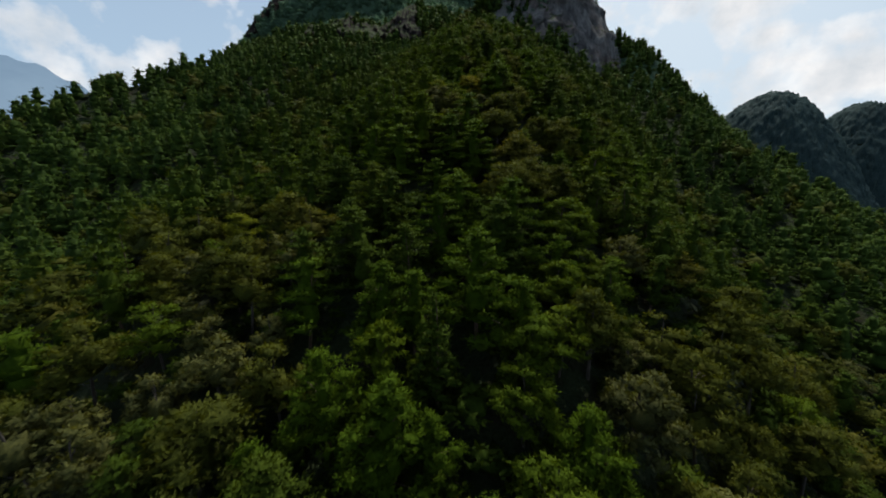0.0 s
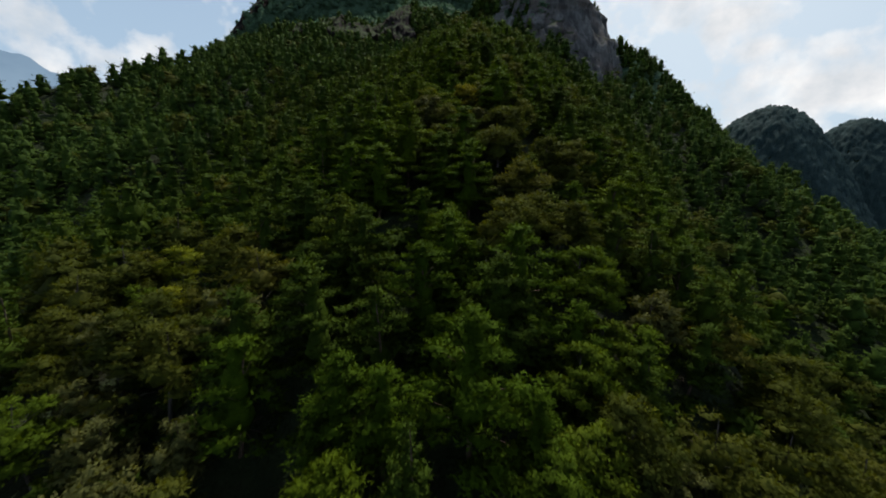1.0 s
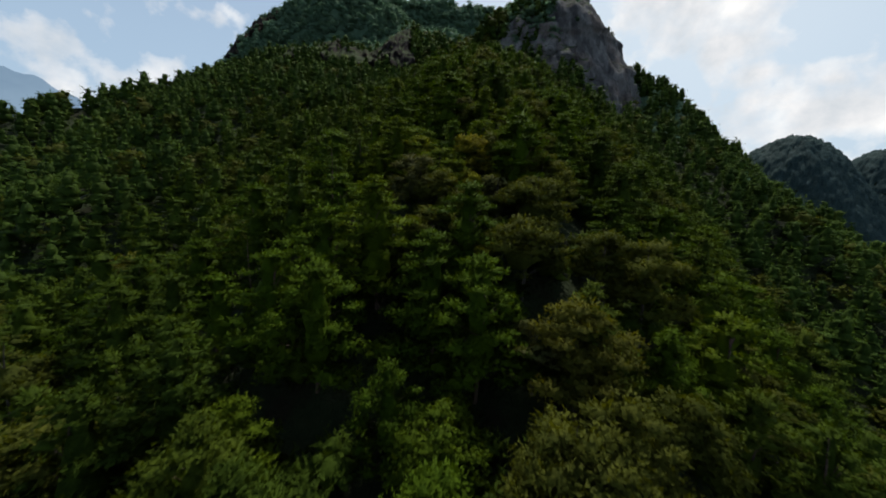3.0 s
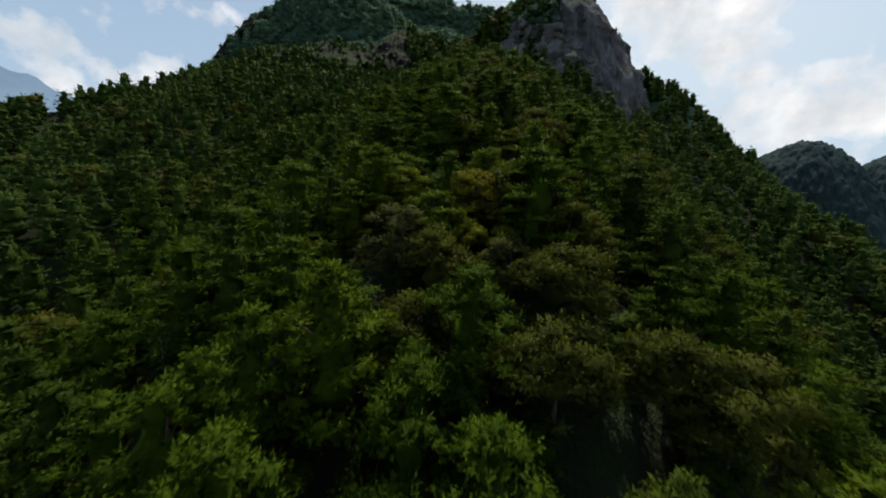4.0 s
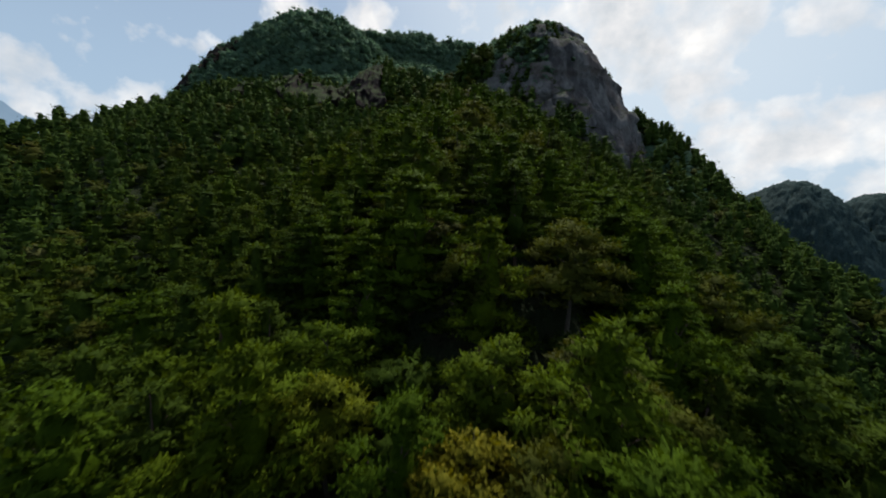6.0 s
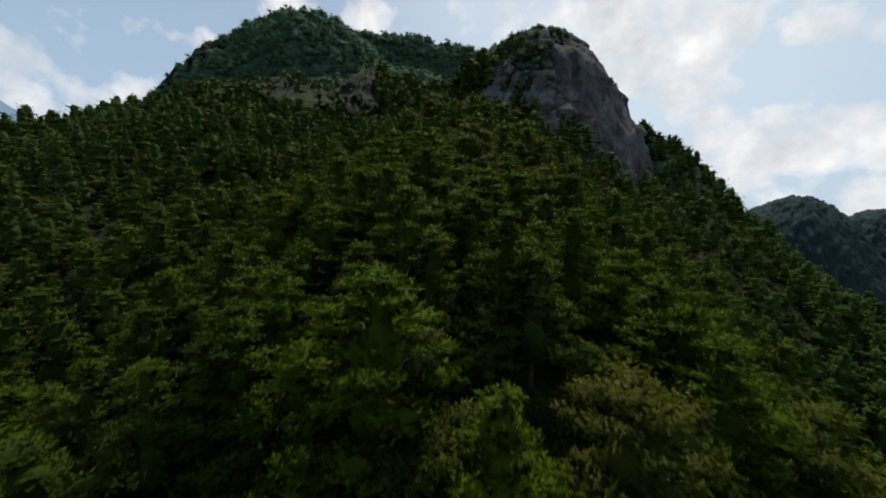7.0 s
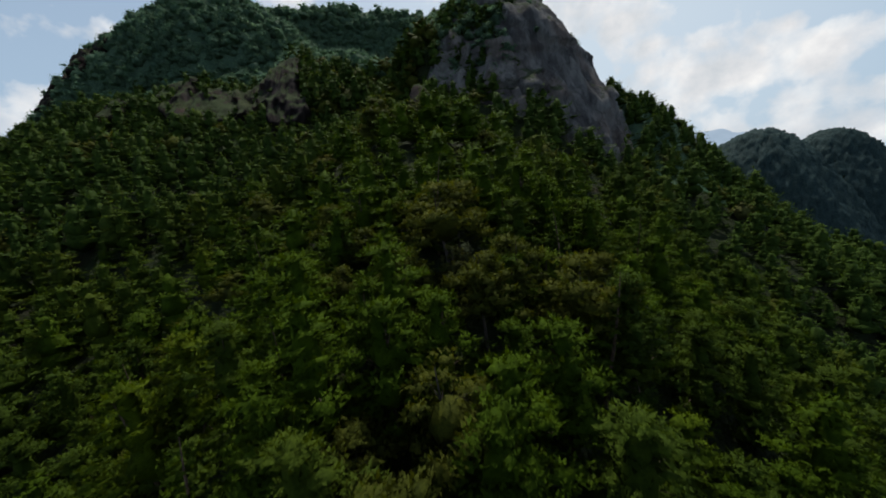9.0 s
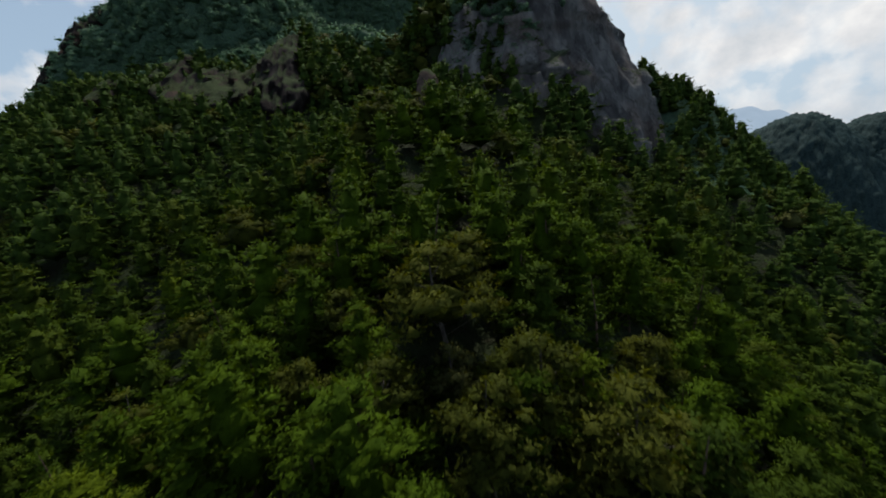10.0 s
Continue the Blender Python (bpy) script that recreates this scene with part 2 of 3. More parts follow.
def waves(x, y, size, seed):
    """Cheap smooth unevenness, between about -1 and 1."""
    r, out = np.random.RandomState(seed), 0
    for i in range(6):
        a, p = r.uniform(0, 2 * math.pi, 2)
        f = 2 * math.pi / size * r.uniform(0.6, 1.7)
        out = out + np.sin((x * math.cos(a) + y * math.sin(a)) * f + p)
    return out / 3.2


def spine(y):
    """The x of the spur's crest."""
    return 3 + 5.5 * step(25, 90, y) + 7 * step(90, 175, y)


def crest(x):
    """The y of the mountain's edge against the sky, beside the peaks."""
    return np.where(x < -126, 256 + 0.8 * (x + 126), np.where(x > 128, 222 - 0.55 * (x - 128), 256 - 34 * step(0, 128, x)))


def slope(x, y):
    side = np.interp(x, (-400, -205, -184, -140, -78, -50, 0, 60, 95, 113, 140, 180, 220, 300), (-42, -12, -9, -9, 6, 7, 0, 0, -4, -10, -28, -45, -66, -110))
    return -2 + 0.61 * (y - 104) + side


# hollows and knolls of the slopes: place, breadth, height
KNOLLS = [(-20, 119, 10, -4.5), (-28, 56, 9, -5), (27, 39, 9, 4), (8, 36, 7, -2), (83, 98, 20, -5), (86, 114, 16, -4), (-83, 116, 16, 5.5), (-82, 143, 14, -6),
          (12, 137, 14, -3.5), (-5, 65, 8, 1.8), (72, 134, 14, -2), (5, 106, 8, -1.5)]


def canopy(x, y):
    """The height of the tree tops."""
    x, y = np.asarray(x, float), np.asarray(y, float)
    front = slope(x, y)
    yr = crest(x)
    back = slope(x, yr) - 0.75 * (y - yr)
    z = softmin(front, back, 10.0)
    # the spur that the flight follows
    d = x - spine(y)
    left = 65 - 28 * step(50, 95, y)
    right = 47 - 7 * step(45, 95, y)
    wide = np.where(d < 0, left, right)
    top = 8 + 0.64 * (y - 56) - 12.5 * step(100, 165, y)
    rise = np.maximum(top - (-2 + 0.61 * (y - 104)), 0) * (1 - 0.75 * step(150, 215, y))
    z = z + rise * np.exp(-np.abs(d / wide) ** 1.7)
    z = z + 13 * np.exp(-((x - 43) / 24) ** 2 - ((y - 196) / 20) ** 2)
    # the gully that parts the spur from the slope to its right
    z = z - 7 * np.exp(-((d - 50) / 12) ** 2) * step(15, 45, y) * (1 - step(95, 150, y))
    for kx, ky, breadth, lift in KNOLLS:
        z = z + lift * np.exp(-((x - kx) ** 2 + (y - ky) ** 2) / breadth ** 2)
    # wooded dome, the ridge behind it and the foot of the rock peak
    def dome(cx, cy, rx, ry, h, hard):
        r = np.hypot((x - cx) / rx, (y - cy) / ry)
        return h * (0.55 * (1 - step(1 - hard, 1.0, r)) + 0.45 * np.clip(1 - r * r, 0, 1)) - 1.2 * rx * np.maximum(r - 1, 0)
    def height(cx, cy, left, right, front, back, lo, hi, a, b):
        r = np.hypot((x - cx) / np.where(x < cx, left, right), (y - cy) / np.where(y < cy, front, back))
        return lo + (hi - lo) * np.clip(1 - np.minimum(r, 1) ** a, 0, 1) ** b - 1.3 * front * np.maximum(r - 1, 0)
    z = z - 2.0 * step(-110, -190, x)
    z = np.maximum(z, height(-15, 282.5, 30, 80, 74, 105, 77.6, 107, 2.85, 1.35))
    z = np.maximum(z, height(-55, 330, 80, 95, 105, 45, 71, 138, 1.0, 1.0))
    z = np.maximum(z, height(-71.5, 327, 110, 97, 56, 45, 71, 165.5, 1.6, 0.84))
    z = np.maximum(z, height(-22, 353.5, 155, 160, 35.5, 44, 78.5, 164.5, 3.5, 0.76))
    z = np.maximum(z, 50 + dome(32, 217, 27, 22, 48, 0.5))
    z = np.maximum(z, 35.5 + dome(94, 221, 50.5, 40, 41, 1.0))
    # hills to the right, across the valley
    z = np.maximum(z, -66.5 + dome(249, 293, 92, 92, 131, 0.95))
    z = np.maximum(z, -66.5 + dome(352, 322, 80, 90, 130, 0.95))
    z = np.maximum(z, -70 + dome(470, 300, 140, 140, 104, 0.8))
    far = step(300, 1200, np.hypot(x - 40, y - 120))
    floor = -75 + 16 * waves(x, y, 900, 5)
    z = np.maximum(z, floor - 5)
    z = z * (1 - far) + floor * far
    return z + 1.6 * waves(x, y, 38, 3) + 0.9 * waves(x, y, 17, 4)


def ground(x, y):
    return canopy(x, y) - CROWNS


def link_mesh(name, verts, faces, material, parent=None, tone=None, smooth=False, normals=None, loose=None):
    """One mesh object from arrays of corners and of triangles or quads."""
    me = bpy.data.meshes.new(name)
    verts, faces = np.asarray(verts, np.float32), np.asarray(faces, np.int32)
    n = faces.shape[1]
    me.vertices.add(len(verts))
    me.vertices.foreach_set("co", verts.ravel())
    me.loops.add(faces.size)
    me.loops.foreach_set("vertex_index", faces.ravel())
    me.polygons.add(len(faces))
    me.polygons.foreach_set("loop_start", np.arange(0, faces.size, n, dtype=np.int32))
    if tone is not None:
        me.attributes.new("tone", "FLOAT", "POINT").data.foreach_set("value", np.asarray(tone, np.float32))
    if loose is not None:
        me.attributes.new("loose", "FLOAT", "POINT").data.foreach_set("value", np.asarray(loose, np.float32))
    me.update(calc_edges=True)
    if smooth:
        me.polygons.foreach_set("use_smooth", np.ones(len(faces), bool))
    if normals is not None:                      # leaves are lit as the leafy mass they belong to
        me.polygons.foreach_set("use_smooth", np.ones(len(faces), bool))
        me.normals_split_custom_set_from_vertices(np.asarray(normals, np.float32))
    me.materials.append(material)
    ob = new(name, me)
    ob.parent = parent
    return ob


def grid_faces(nu, nv):
    i = np.arange(nu - 1)[:, None] * nv + np.arange(nv - 1)[None]
    return np.stack([i, i + nv, i + nv + 1, i + 1], -1).reshape(-1, 4)


def stretch(lo, hi, pitch, reach):
    """Even steps from lo to hi, then wider and wider ones out to the reach."""
    mid = list(np.arange(lo, hi + 0.1, pitch))
    w, out_hi, out_lo, s = pitch, [], [], 0
    while s < reach:
        w *= 1.22
        s += w
        out_hi.append(hi + s)
        out_lo.insert(0, lo - s)
    return np.array(out_lo + mid + out_hi)


def make_ground():
    xs, ys = stretch(-300, 420, 4.0, 4300), stretch(-70, 440, 4.0, 4300)
    gx, gy = np.meshgrid(xs, ys, indexing="ij")
    v = np.stack([gx, gy, ground(gx, gy)], -1).reshape(-1, 3)
    ob = link_mesh("ground", v, grid_faces(len(xs), len(ys)), SOIL, smooth=True)
    return tagged(ob, "steep forest floor with leaf litter and undergrowth, darkened for tree shade", "ground", kind="structure")


def distant_mountain(name, material, cx, cy, wide, high, base, seed, label):
    """A long ridge with spurs running down from it, kilometres away."""
    r = np.random.RandomState(seed)
    u, v = np.linspace(-1, 1, 90), np.linspace(-1, 1, 24)
    gu, gv = np.meshgrid(u, v, indexing="ij")
    out = Vector((cx, cy)).normalized()
    side = (out.y, -out.x)
    crestline = np.exp(-(gu / 0.5) ** 2) * 0.85 + 0.10 * waves(gu, 0 * gu, 0.7, seed) + 0.05 * waves(gu, 0 * gu, 0.16, seed + 1)
    z = base + (high - base) * crestline * (1 - np.abs(gv) ** 1.3) + 0.03 * high * waves(gu, gv, 0.3, seed + 2)
    depth = gv * wide * 0.35
    x = cx + side[0] * gu * wide + out.x * depth
    y = cy + side[1] * gu * wide + out.y * depth
    ob = link_mesh(name, np.stack([x, y, z], -1).reshape(-1, 3), grid_faces(90, 24), material, smooth=True)
    return tagged(ob, label, "mountain", kind="structure")


make_ground()
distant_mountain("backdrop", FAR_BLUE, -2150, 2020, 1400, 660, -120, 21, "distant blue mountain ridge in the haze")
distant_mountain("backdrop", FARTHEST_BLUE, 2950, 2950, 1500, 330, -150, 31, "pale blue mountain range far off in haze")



def rock_grid(point, nu, nv, rough, seed):
    """Corners of a rock face: point(u, v) gives the place and the way outwards; buttresses, slabs, ribs and cracks push it in and out."""
    v = []
    for i in range(nu):
        for j in range(nv):
            p, n = point(i / (nu - 1), j / (nv - 1))
            q = Vector(p) + Vector((seed * 17.3, 0, 0))
            big = noise.noise(q * 0.045)
            rib = noise.ridged_multi_fractal((q.x * 0.11, q.y * 0.11, q.z * 0.022), 1.0, 2.1, 3, 1.0, 2.0) - 1.0
            warp = noise.noise_vector(q * 0.09) * 2.5
            slab = noise.cell(Vector(((q.x + warp.x) * 0.15, (q.y + warp.y) * 0.15, (q.z + warp.z) * 0.06)))
            ledge = noise.noise((q.x * 0.03, q.y * 0.03, q.z * 0.30))
            f = noise.fractal(q * 0.3, 1.0, 2.0, 4)
            v.append(Vector(p) + Vector(n) * rough * (1.5 * big + 1.0 * rib + 1.0 * slab + 0.06 * ledge + 0.22 * f))
    return np.array([tuple(p) for p in v])


def peak_point(u, v):
    """A place on the bare peak and the way outwards: a granite tower, steep to the right."""
    cx, cy = 53.0, 226.0
    a = u * 2 * math.pi
    z = 40 + 70.5 * v
    r = float(np.interp(z, (40, 54, 66, 73, 80, 87, 93, 103, 108, 110.5), (51, 46.5, 41.8, 37.8, 34.6, 30.2, 25.6, 16.8, 10, 0.5)))
    c, s = math.cos(a), math.sin(a)
    # flatten the front into faces that meet at blunt edges
    k = 1.0 / max(abs(math.cos(((a + 0.35) % (math.pi / 3)) - math.pi / 6)), 0.85)
    r *= 0.90 + 0.09 * k
    # a ledge runs round the face, and the rock below it is cut back
    r -= 1.2 * float(step(81.5, 80.0, z) * step(60, 72, z))
    return (cx + r * c, cy + r * s * 0.88, z), (c, s, 0.25)


def rock_peak():
    nu, nv = 210, 80
    body = link_mesh("rock_peak", rock_grid(peak_point, nu, nv, 1.6, 1), grid_faces(nu, nv), GRANITE)
    return tagged(body, "bare grey granite peak with stained vertical cliffs", "rock peak", kind="structure")


rock_peak()



# bare rock on the wooded heights: across, height, half breadth, half height
BARE = [(-26, 82, 13, 10), (-20, 89, 6, 5), (-17, 72, 6, 7), (-41, 79, 8, 8.5), (-53, 80, 7, 8), (-61, 90, 6, 6), (-75, 80, 3.5, 5),
        (-145, 108, 9, 9), (-130, 120, 10, 7), (-66, 114, 6, 4), (-118, 129, 6, 4)]


def bare(x, z):
    """How bare the front of the wooded heights is, by the place across them and the height."""
    m = 0 * x
    for cx, cz, w, h in BARE:
        m = np.maximum(m, np.exp(-((x - cx) / w) ** 4 - ((z - cz) / h) ** 4))
    return np.clip(m * (0.92 + 0.24 * waves(x, z, 9, 61)) + 0.10 * waves(x, z, 17, 62), 0, 1)


def cliffs(x0, x1, z0, z1, start, label):
    """Bare rock on the steep front of the heights: ribbed slabs that stand out of the hillside in patches."""
    nu, nv = int((x1 - x0) / 0.55), int((z1 - z0) / 0.75)
    xs, zs, ys = np.linspace(x0, x1, nu), np.linspace(z0, z1, nv), np.arange(start, start + 75, 0.5)
    tops = np.maximum.accumulate(canopy(*np.meshgrid(xs, ys, indexing="ij")), 1) - 2.0
    out = []
    for i, px in enumerate(xs):
        along = np.interp(zs, tops[i] + np.arange(len(ys)) * 1e-5, ys)
        cover = bare(np.full(nv, px), zs)
        for py, pz, k in zip(along, zs, cover):
            warp = 1.6 * noise.noise((px * 0.10, pz * 0.07, 3.0))
            rib = abs(noise.noise((px * 0.17 + warp, pz * 0.035, 5.0)))
            slab = noise.cell((px * 0.34 + warp, 0.5, pz * 0.11 + warp * 0.4))
            f = noise.fractal((px * 0.5, py * 0.35, pz * 0.22), 1.0, 2.0, 4)
            split = noise.cell((px * 0.75 + warp, 9.5, pz * 0.16))
            k = float(step(0.34, 0.46, float(k) + 0.12 * noise.noise((px * 0.5, pz * 0.3, 8.0))))
            push = -6.0 + k * 5.2 + (1.6 * (0.45 - rib) + 1.7 * slab + 0.9 * split + 0.8 * f) * (0.2 + 0.8 * k)
            out.append((px, py - push, pz + 0.1 * push))
    ob = link_mesh("cliff_band", np.array(out), grid_faces(nu, nv), RED_ROCK)
    return tagged(ob, label, "cliff", kind="structure")


cliffs(-84, -6, 60, 97, 196, "weathered grey and rusty cliff band among dark trees")
cliffs(-160, -54, 98, 136, 296, "bare grey slabs on the edge of the wooded dome")


def outcrop(x, y, wide, tall, seed):
    """A low bare rock that shows between the trees."""
    z = float(ground(x, y))

    def point(u, v):
        a, b = (u - 0.5) * math.pi * 1.2, (v - 0.2) * math.pi * 0.6
        n = Vector((math.sin(a) * math.cos(b), -math.cos(a) * math.cos(b), math.sin(b)))
        return (x + n.x * wide / 2, y + n.y * wide * 0.3 + n.z * tall * 0.5, z + n.z * tall), n
    ob = link_mesh("rock_outcrop", rock_grid(point, 30, 22, 0.5, seed), grid_faces(30, 22), RED_ROCK)
    return tagged(ob, "bare pinkish rock at the head of the spur", "rock")


outcrop(19, 180, 7.0, 12.0, 71)

# ---------------------------------------------------------------- trees


def ball(level):
    """A unit ball: eight, thirty-two or a hundred and twenty-eight triangles."""
    v = np.array([(1, 0, 0), (0, 1, 0), (-1, 0, 0), (0, -1, 0), (0, 0, 1), (0, 0, -1)], float)
    f = [(0, 1, 4), (1, 2, 4), (2, 3, 4), (3, 0, 4), (1, 0, 5), (2, 1, 5), (3, 2, 5), (0, 3, 5)]
    for _ in range(level):
        v, mid, out = list(v), {}, []

        def half(i, j):
            key = (min(i, j), max(i, j))
            if key not in mid:
                p = v[i] + v[j]
                mid[key] = len(v)
                v.append(p / np.linalg.norm(p))
            return mid[key]
        for i, j, k in f:
            a, b, c = half(i, j), half(j, k), half(k, i)
            out += [(i, a, c), (a, j, b), (c, b, k), (a, b, c)]
        v, f = np.array(v), out
    return v, np.array(f)


BALLS = [ball(0), ball(1), ball(2)]


def unit(n, rng):
    v = rng.normal(size=(n, 3))
    return v / np.linalg.norm(v, axis=1, keepdims=True)


def normed(v):
    return v / np.maximum(np.linalg.norm(v, axis=1, keepdims=True), 1e-6)


class Leafage:
    """Gathers the leafy masses of one crown and the loose sprays that roughen them: corners, triangles, the way each is lit, and which corners are sprays."""

    def __init__(self, rng, detail):
        self.rng, self.ball, self.blades, self.size = rng, BALLS[detail[0]], detail[1], detail[2]
        self.v, self.t, self.n, self.loose, self.count = [], [], [], [], 0

    def put(self, v, t, n, loose):
        self.v.append(v)
        self.t.append(t + self.count)
        self.n.append(n)
        self.loose.append(np.full(len(v), loose, float))
        self.count += len(v)

    def mass(self, c, radii, under, uneven, share=0.58, fine=0):
        """One leafy mass about c, flatter below, its surface pushed in and out."""
        b, f = BALLS[fine] if fine else self.ball
        r = np.array(radii, float)
        p = b * [1, 1, 1]
        p[:, 2] = np.where(p[:, 2] < 0, p[:, 2] * under, p[:, 2])
        a, k = self.rng.uniform(0, 6.28), self.rng.randint(2, 5)
        lobes = 1 + uneven * np.sin(np.arctan2(b[:, 1], b[:, 0]) * k + a) * (1 - b[:, 2] ** 2)
        p = p * (lobes * self.rng.uniform(1 - uneven, 1 + uneven, len(b)))[:, None]
        self.put(c + p * r * share, f, normed(b / r), 0.0)

    def sprays(self, c, radii, under, count, upward, low):
        """Loose sprays on the upper part of a mass, pointing up and out."""
        rng, r = self.rng, np.array(radii, float)
        q = unit(count, rng)
        q[:, 2] = np.where(rng.uniform(size=count) < 1 - low, np.abs(q[:, 2]), q[:, 2] * under)
        face = normed(q / r)
        p = c + q * r * rng.uniform(0.45, 1.08, (count, 1))
        d = normed(q * [1, 1, 0.4] * (1 - 0.5 * upward) + [0, 0, upward] + rng.normal(size=(count, 3)) * 0.55)
        side = normed(np.cross(d, face + rng.normal(size=(count, 3)) * 0.35))
        l = self.size * rng.uniform(0.55, 1.3, (count, 1))
        w = self.size * rng.uniform(0.22, 0.42, (count, 1))
        v = np.stack([p - side * w, p + side * w, p + d * l], 1).reshape(-1, 3)
        self.put(v, np.arange(count * 3).reshape(-1, 3), np.repeat(face, 3, 0), 1.0)

    def done(self, tall, wide, bend):
        v, n = np.concatenate(self.v), np.concatenate(self.n)
        out = (v - [0, 0, tall * 0.45]) / [wide, wide, tall * 0.55]
        n = normed(n + bend * out + self.rng.normal(size=n.shape) * 0.08)
        return v, np.concatenate(self.t), n, np.concatenate(self.loose)


def pine_crown(rng, tall, wide, detail):
    """Flat pads of upturned needle sprays at the ends of the limbs, in uneven tiers with gaps between."""
    made, hub = Leafage(rng, detail), []
    pads = detail[3] + rng.randint(4)
    for k in range(pads):
        f = (k + 0.5) / pads
        a = k * 2.4 + rng.uniform(-0.6, 0.6)
        r = wide * (1 - f ** 1.9) ** 0.8 * rng.uniform(0.45, 1.0)
        R = wide * rng.uniform(0.20, 0.42) * (1 - 0.35 * f) * (38 / detail[3]) ** 0.4
        c = np.array([math.cos(a) * r, math.sin(a) * r, tall * (0.17 + 0.79 * f) + rng.uniform(-0.4, 0.4) - 0.10 * r])
        hub.append(c)
        radii = (R * rng.uniform(0.85, 1.15), R * rng.uniform(0.85, 1.15), R * rng.uniform(0.30, 0.46))
        made.mass(c, radii, 0.45, 0.16)
        made.sprays(c, radii, 0.45, max(2, int(detail[1] * (R / wide / 0.27) ** 2 * (detail[3] / 38) ** 0.8)), 0.28, 0.25)
    for f, w in ((0.34, 0.70), (0.58, 0.54), (0.79, 0.32)):
        core = (w * wide * detail[4], w * wide * detail[4], 0.17 * tall)
        made.mass(np.array([0, 0, tall * f]), core, 0.9, 0.22, 1.0, 1)
        made.sprays(np.array([0, 0, tall * f]), np.array(core) * 1.2, 0.9, int(detail[1] * 1.4), 0.4, 0.5)
    return (*made.done(tall, wide, 0.6), hub[::3])


def leafy_crown(rng, tall, wide, detail):
    """A broad uneven crown of many leaf clumps with gaps between."""
    made, hub = Leafage(rng, detail), []
    clumps = detail[3] + rng.randint(4)
    for k in range(clumps):
        n = unit(1, rng)[0]
        n[2] = abs(n[2]) * 1.45 - 0.55
        c = n * [wide * 0.78, wide * 0.78, tall * 0.38] * rng.uniform(0.7, 1.12) + [0, 0, tall * 0.56]
        hub.append(c)
        R = wide * rng.uniform(0.15, 0.32) * (38 / detail[3]) ** 0.4
        radii = (R * rng.uniform(0.85, 1.15), R * rng.uniform(0.85, 1.15), R * rng.uniform(0.55, 0.8))
        made.mass(c, radii, 0.7, 0.2)
        made.sprays(c, radii, 0.7, max(2, int(detail[1] * (R / wide / 0.23) ** 2 * (detail[3] / 38) ** 0.8)), 0.15, 0.3)
    core = (0.80 * wide * detail[4], 0.80 * wide * detail[4], 0.34 * tall * detail[4])
    made.mass(np.array([0, 0, tall * 0.54]), core, 1.0, 0.2, 1.0, 1)
    made.sprays(np.array([0, 0, tall * 0.54]), np.array(core) * 1.15, 1.0, detail[1] * 2, 0.2, 0.5)
    return (*made.done(tall, wide, 0.6), hub[::3])


def spire_crown(rng, tall, wide, detail):
    """A pointed conifer: whorls of drooping boughs that grow shorter to the tip."""
    made = Leafage(rng, detail)
    tiers = max(5, detail[3] // 3)
    for k in range(tiers):
        f = k / (tiers - 1)
        R = wide * (1 - 0.90 * f) * rng.uniform(0.85, 1.1)
        z = tall * (0.14 + 0.80 * f)
        made.mass(np.array([0, 0, z]), (0.5 * R, 0.5 * R, 0.6), 0.5, 0.25)
        arms = 5 if f < 0.7 else 3
        for j in range(arms):
            a = j * 2 * math.pi / arms + k * 0.9 + rng.uniform(-0.25, 0.25)
            reach = R * rng.uniform(0.5, 0.72)
            c = np.array([math.cos(a) * reach, math.sin(a) * reach, z - 0.22 * R + rng.uniform(-0.2, 0.2)])
            radii = (0.34 * R + 0.1, 0.34 * R + 0.1, 0.14 * R + 0.1)
            made.mass(c, radii, 0.5, 0.2)
            made.sprays(c, radii, 0.5, max(2, int(detail[1] * 0.35 * (1.3 - f))), 0.35, 0.2)
    return (*made.done(tall, wide, 0.3), [])


# how finely a crown is built: the masses' fineness, sprays to a mass, their length, masses to a crown, the breadth of its closed core
RICH, PLAIN, FLANK, SLOPE, FAR = (0, 120, 0.30, 42, 0.38), (0, 62, 0.38, 30, 0.44), (0, 27, 0.48, 18, 0.68), (0, 13, 0.62, 11, 0.72), (0, 8, 0.75, 7, 0.8)


def limb_mesh(points, radii, sides=6):
    """A tapered tube through points: corners and quads."""
    v, f = [], []
    for p, r in zip(points, radii):
        for s in range(sides):
            a = 2 * math.pi * s / sides
            v.append((p[0] + r * math.cos(a), p[1] + r * math.sin(a), p[2]))
    for k in range(len(points) - 1):
        for s in range(sides):
            a, b = k * sides + s, k * sides + (s + 1) % sides
            f.append((a, b, b + sides, a + sides))
    return v, f


def wood(rng, tall, hub):
    """A bent trunk with limbs out to the leaf masses."""
    bend = rng.normal(size=2) * 0.25
    pts = [(bend[0] * math.sin(3 * h), bend[1] * math.sin(2.4 * h), tall * h - 0.8 * (h == 0)) for h in (0, 0.25, 0.5, 0.75, 0.93)]
    v, f = limb_mesh(pts, [0.16, 0.125, 0.09, 0.055, 0.02], 6)
    for c in hub:
        h = min(max(c[2] / tall - 0.13, 0.25), 0.85)
        base = (bend[0] * math.sin(3 * h), bend[1] * math.sin(2.4 * h), tall * h)
        mid = [base[i] * 0.45 + c[i] * 0.55 + (0.12 if i == 2 else 0) for i in range(3)]
        lv, lf = limb_mesh([base, mid, c], [0.045, 0.03, 0.012], 3)
        n = len(v)
        v += lv
        f += [tuple(i + n for i in q) for q in lf]
    return v, f


